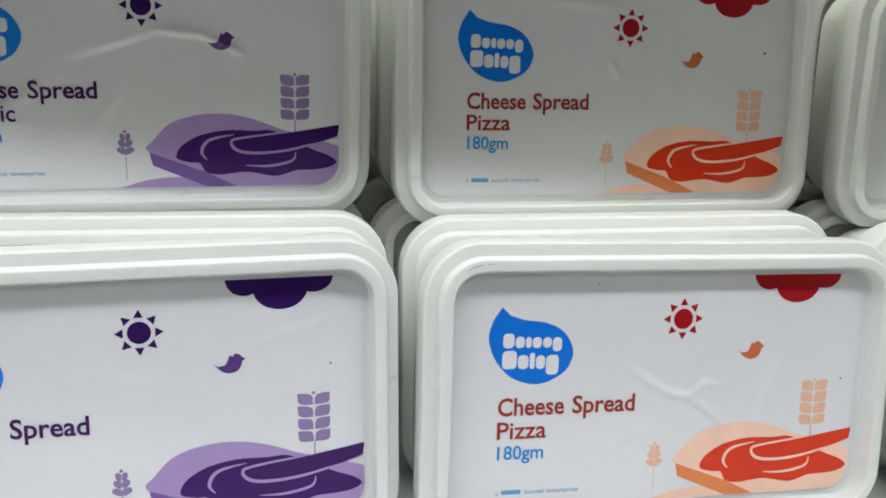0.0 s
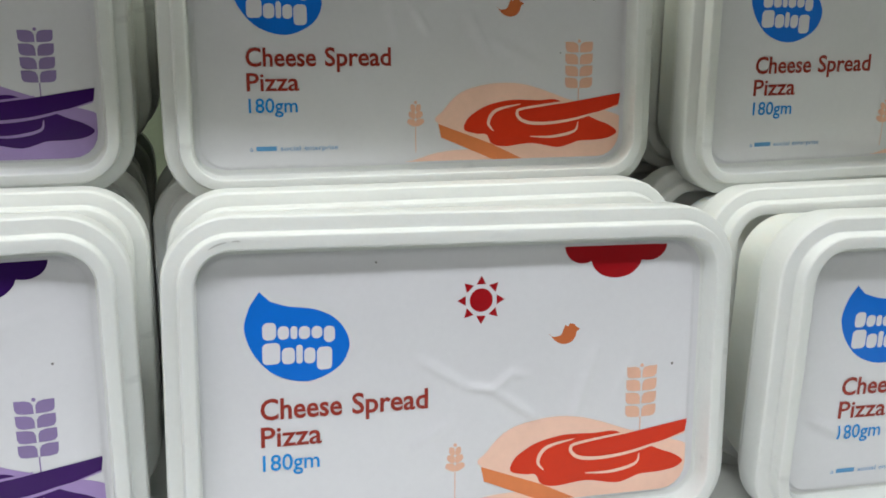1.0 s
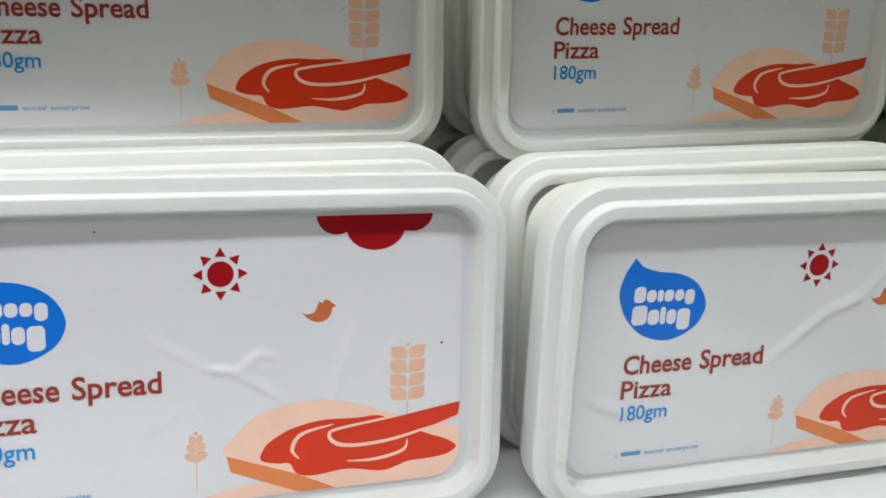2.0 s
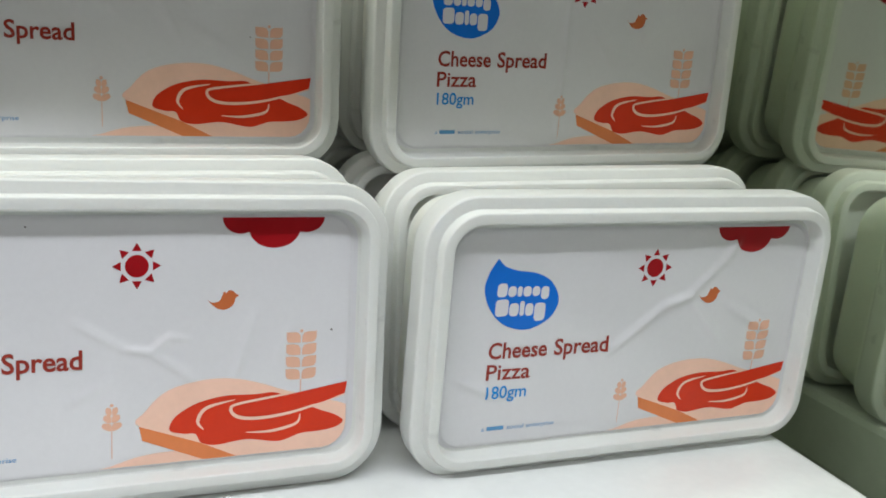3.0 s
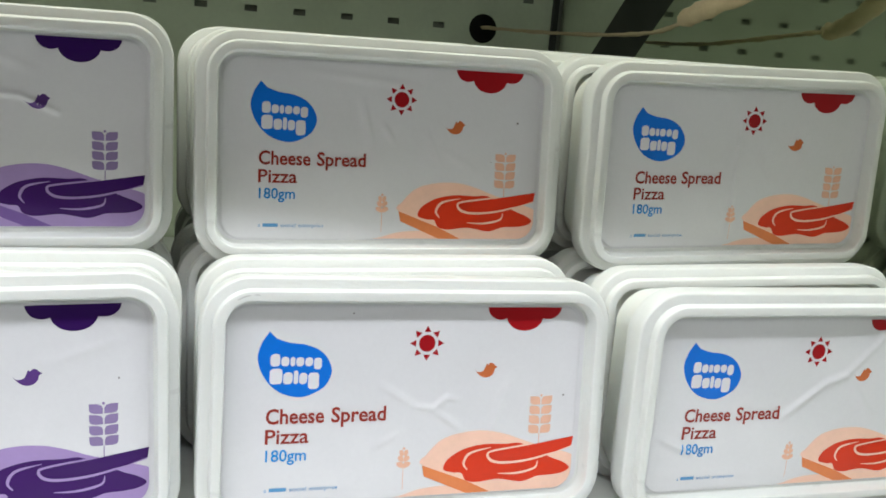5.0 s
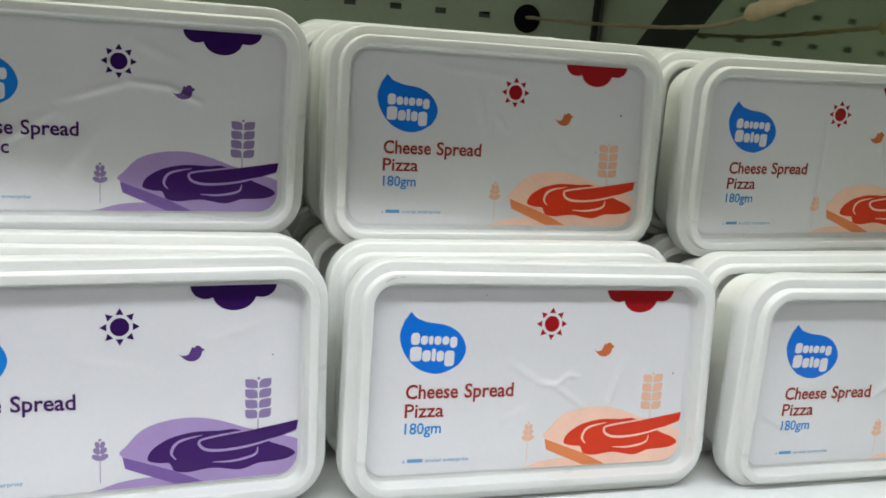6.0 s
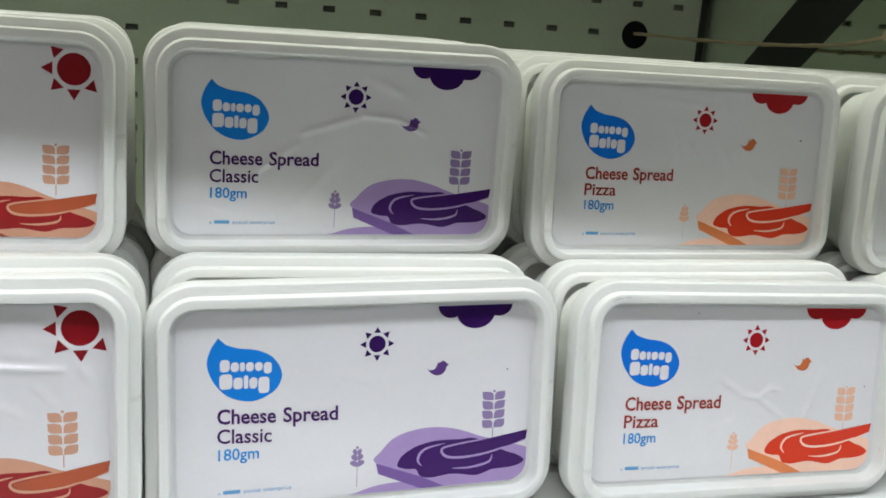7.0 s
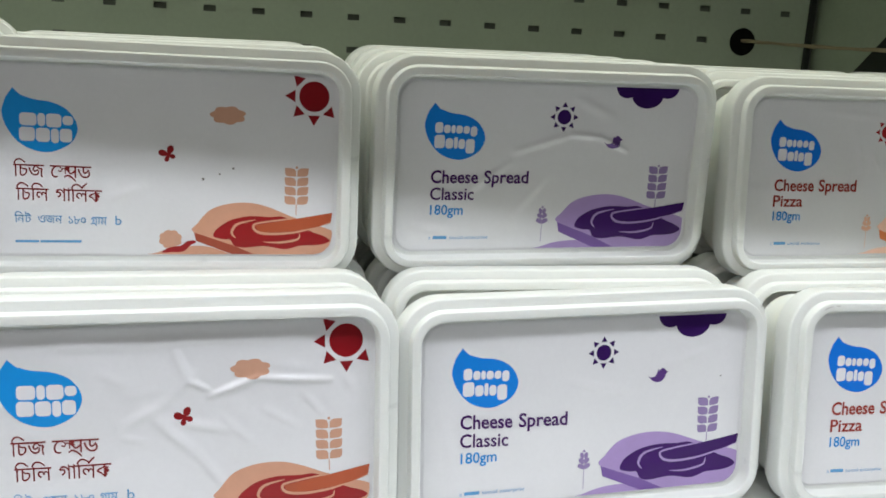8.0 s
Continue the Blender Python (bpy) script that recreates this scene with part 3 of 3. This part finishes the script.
SPECKS = {1: ((50.0, 8.6, 0.3),), 2: ((53.6, 1.2, 0.35), (-20.0, 29.0, 0.25)), 4: ((14.0, -5.0, 0.5), (19.5, -3.2, 0.35), (24.0, -1.2, 0.4)), 6: ((49.6, 12.6, 0.45), (40.0, -2.0, 0.2))}
PLACES = [
    # flavour, x, y, z, lean, yaw, roll, ridges, wave, words
    ("chilli", -0.1628, 0.2176, 1.1996, 5.1, 0.2, -0.3, [(-16, 1, -2, 8, 0.6, 1.6), (-2, 8, 6, 17, 0.5, 1.6), (10, 9, 24, 14, 1.10, 1.12), (24, 14, 46, 12, 1.00, 1.05), (-6, 3, 6, -9, 0.8, 1.7), (6, -9, 14, -20, 0.60, 1.42),
                                                       (-2, 2, 16, -2, 0.60, 1.58), (0, 24, 4, 14, 0.80, 1.58), (4, 14, 10, 11, 0.80, 1.05), (-22, 18, -14, 14, 0.25, 1.5), (38, 8, 44, 1, 0.4, 1.3), (50, 14, 54, 8, 0.3, 1.4),
                                                       (-26, -14, -12, -9, 0.3, 1.6), (-30, 26, 40, 27, 0.50, 1.65), (12, 20, 20, 17, 0.2, 1.6), (28, 18, 40, 16, 0.2, 1.6), (-14, 10, -4, 12, 0.2, 1.5), (14, 2, 22, -6, 0.36, 1.26), (26, 4, 36, -2, 0.4, 1.2), (-8, -4, -16, -2, 0.36, 1.15), (44, 20, 54, 18, 0.30, 1.26)], 0.6, ", crumpled film"),
    ("classic", -0.0272, 0.2257, 1.1959, 5.1, 2.1, -0.52, [(48, 8, 40, -16, 0.3, 2.2), (34, 4, 26, -12, 0.25, 2.2), (-52, 2, -48, -18, 0.25, 2.0), (-8, 10, 14, 4, 0.3, 1.6), (50, 20, 30, 14, 0.3, 1.5)], 0.24, ""),
    ("pizza", 0.1113, 0.2230, 1.1948, 6.6, 0.4, 1.2, [(-10, 6, 1.5, -1.2, 0.6, 1.2), (1.5, -1.2, 7.3, -2.2, 0.8, 1.0), (7.3, -2.2, 18.5, -10, 0.75, 1.1), (34, 7, 30, -4, 0.5, 1.4), (30, -4, 28, -10, 0.6, 1.2), (7.3, -2.2, 12.0, 1.4, 0.5, 1.0), (12.0, 1.4, 16.5, 0.4, 0.5, 0.9), (44, 4, 38, -6, 0.3, 1.5),
                                                     (-11, -14, -3, -9.5, 0.4, 1.3), (8, -4, 14, 3, 0.25, 1.4)], 0.16, ", creased film"),
    ("pizza", 0.2529, 0.2134, 1.1921, -0.3, -0.7, 0.55, [(-8, -6, 10, 7.5, 0.7, 1.5), (10, 7.5, 18, 10, 0.8, 1.5), (18, 10, 30, 22, 0.5, 1.6), (30, 22, 33, 29, 0.6, 1.6), (18, 10, 31, -5, 0.55, 1.7), (31, 8, 52, -4, 0.5, 1.9),
                                                     (-56, -10, -42, -17, 0.7, 1.5)], 0.25, ", wrinkled film"),
    ("chilli", -0.1686, 0.2744, 1.2704, 3.9, -0.1, 0.5, [(-18, 0, 2, 5, 0.4, 2.0), (-16, -12, -6, -8, 0.45, 1.6), (30, 2, 10, -3, 0.15, 2.0)], 0.14, " on top"),
    ("classic", -0.0280, 0.2805, 1.2703, -0.9, 1.8, -0.1, [(-14, 6, 8, 13, 0.6, 1.3), (8, 13, 20, 12, 0.9, 1.1), (20, 12, 31, 7, 1.0, 1.0), (-30, -8, -16, 2, 0.6, 1.4), (0, -2, -14, -18, 0.45, 2.0), (-52, -22, -40, -24, 0.4, 1.6), (10, 26, 24, 20, 0.4, 1.8)], 0.28, " on top"),
    ("pizza", 0.1138, 0.2803, 1.2676, 4.3, 0.3, -0.05, [(-10, 18, -6, 2, 0.6, 1.5), (-2, 10, 2, 4, 0.7, 1.2), (20, 2, 34, -6, 0.4, 1.6), (14, 8, 20, -4, 0.4, 1.4), (-30, 28, 10, 24, 0.35, 1.6)], 0.22, " on top"),
    ("pizza", 0.2564, 0.2732, 1.2669, -0.3, 0.4, -1.07, [(-1, 20, -2, -26, 0.5, 1.1), (26, 14, 30, 2, 0.45, 1.4), (8, 6, 16, -4, 0.35, 1.4)], 0.22, " on top"),
]
for k, (flavour, x, y, z, lean, yaw, roll, ridges, wave, extra) in enumerate(PLACES):
    tub(flavour, x, y, z, lean, yaw, roll, ridges, wave, k + 1, extra, (0.1, 0, 0, -0.6, 0.4, 0, 0, 0)[k], -0.9 if k == 0 else 0.0, (0, 1.9, 0.4, 0.5, 0, 0, 0.7, 0)[k], SPECKS.get(k, ()), 1.2 if k == 2 else 0.0)

# rubbed marks on the crest of one lid
scuffed = next(ob for ob in scene.objects if ob.name.startswith("cheese_tub") and abs(ob.location.x - 0.1113) < 1e-4)
for mark, wide in (([(-56.2, 33.7), (-54.2, 34.7), (-52.4, 35.1)], 0.36), ([(-51.3, 35.25), (-50.4, 35.3), (-49.6, 35.2)], 0.28)):
    part("scuff", flat_bm([stroke(mark, 0.12, wide)], -5.47, lambda u, v: 0.0, clipped=False), SCUFF, scuffed, "grey rubbed mark")

# tubs stacked behind the first of each column: their labels are hidden
plain = new("cheese_tub")
tagged(plain, "plain white plastic tub stacked behind another", "tub", "tubs on the shelf")
part("lid", lid_bm(), PLASTIC, plain, crisp=28)
part("body", body_bm(), PLASTIC_BODY, plain, crisp=28)
def shelf_at(x):
    """Height of the shelf, which runs down a little towards the divider."""
    return SHELF + (0.3645 - x) * math.tan(radians(0.7))


rng = random.Random(5)
first = True
for k, (flavour, x, y, z, lean, yaw, roll, ridges, wave, extra) in enumerate(PLACES):
    upper = k > 3
    for i in range(1, (5 if k == 7 else 4) if upper else 6):
        m = pose(x + rng.uniform(-0.003, 0.003), y + 0.0352 * i + rng.uniform(-0.001, 0.001), (z if upper else shelf_at(x) - 0.028 * 0.0352 * i + (LH - LID_UP) * MM), -(lean if upper else 4.0), rng.uniform(-0.3, 0.3), rng.uniform(-1, 1))
        if first:
            plain.matrix_world = m
            first = False
        else:
            copy_thing(plain, m)
# a column further back beside the chilli tubs, one of its tubs standing a little higher
for y, z in ((0.300, shelf_at(-0.302) - 0.003 + (LH - LID_UP) * MM), (0.339, shelf_at(-0.302) - 0.003 + (LH - LID_UP) * MM), (0.322, 1.2775)):
    copy_thing(plain, pose(-0.302 if z < 1.2 else -0.286, y, z, -3.0, 0.4, 1.0))


# ---- cord hanging from the panel ----
def tube_bm(pts, radius, seg=10, twist=0.0):
    bm = bmesh.new()
    rings = []
    for i, p in enumerate(pts):
        p = Vector(p)
        d = (Vector(pts[min(i + 1, len(pts) - 1)]) - Vector(pts[max(i - 1, 0)])).normalized()
        a = d.cross(Vector((0, 0, 1))).normalized()
        b = d.cross(a)
        ring = []
        for k in range(seg):
            t = 2 * math.pi * k / seg
            r = radius(i / (len(pts) - 1)) * (1 + twist * math.cos(3 * t + i * 0.9))
            ring.append(bm.verts.new(p + (a * math.cos(t) + b * math.sin(t)) * r))
        rings.append(ring)
    for ra, rb in zip(rings, rings[1:]):
        for k in range(seg):
            bm.faces.new((ra[k], ra[(k + 1) % seg], rb[(k + 1) % seg], rb[k]))
    bm.faces.new(rings[0])
    bm.faces.new(rings[-1][::-1])
    bmesh.ops.recalc_face_normals(bm, faces=bm.faces[:])
    return bm


def line3(pts, n=14):
    ext = [pts[0]] + list(pts) + [pts[-1]]
    out = []
    for i in range(len(pts) - 1):
        p0, p1, p2, p3 = (Vector(ext[i + j]) for j in range(4))
        for s in range(n):
            t = s / n
            out.append(0.5 * (2 * p1 + (p2 - p0) * t + (2 * p0 - 5 * p1 + 4 * p2 - p3) * t * t + (3 * p1 - p0 - 3 * p2 + p3) * t ** 3))
    return out + [Vector(pts[-1])]


cord = new("cotton_cord")
cord.location = CASE @ Vector((CORD_HOLE[0], 0.0, CORD_HOLE[1]))
tagged(cord, "frayed tan cotton cord with thick knotted end, through the panel", "cord")
base = Vector(cord.location)
path = [Vector(p) - base for p in line3([(0.3005, 0.716, 1.3215), (0.309, 0.62, 1.3195), (0.318, 0.53, 1.3195), (0.3215, 0.470, 1.3220), (0.311, 0.420, 1.3275), (0.305, 0.405, 1.3295)], 24)]
part("strand", tube_bm(path, lambda t: 0.0013 + 0.0002 * math.sin(40 * t), 9, 0.16), ROPE, cord)
path = [Vector(p) - base for p in line3([(0.3065, 0.409, 1.3290), (0.304, 0.402, 1.3300), (0.3045, 0.388, 1.3335), (0.309, 0.365, 1.3405), (0.316, 0.335, 1.3530)], 10)]
part("knotted_end", tube_bm(path, lambda t: 0.0022 + 0.0026 * min(1, t * 8) * (1 + 0.12 * math.sin(17 * t)), 12, 0.10), ROPE, cord, "thick tan knotted end")

# round opening of the cord, and the dark joint in the corner
bm = bmesh.new()
bmesh.ops.create_cone(bm, cap_ends=True, segments=28, radius1=0.0118, radius2=0.0114, depth=0.0012, matrix=pose(CORD_HOLE[0], -0.0008, CORD_HOLE[1], 90, 0, 0))
cased("cord_hole", bm, HOLE, "dark round opening in the panel", "hole", True)
cased("trim", box_bm(-0.0055, -0.0006, -0.004, -0.0006, 1.16, 1.448), BLACK, "dark joint between panel and divider", "joint")
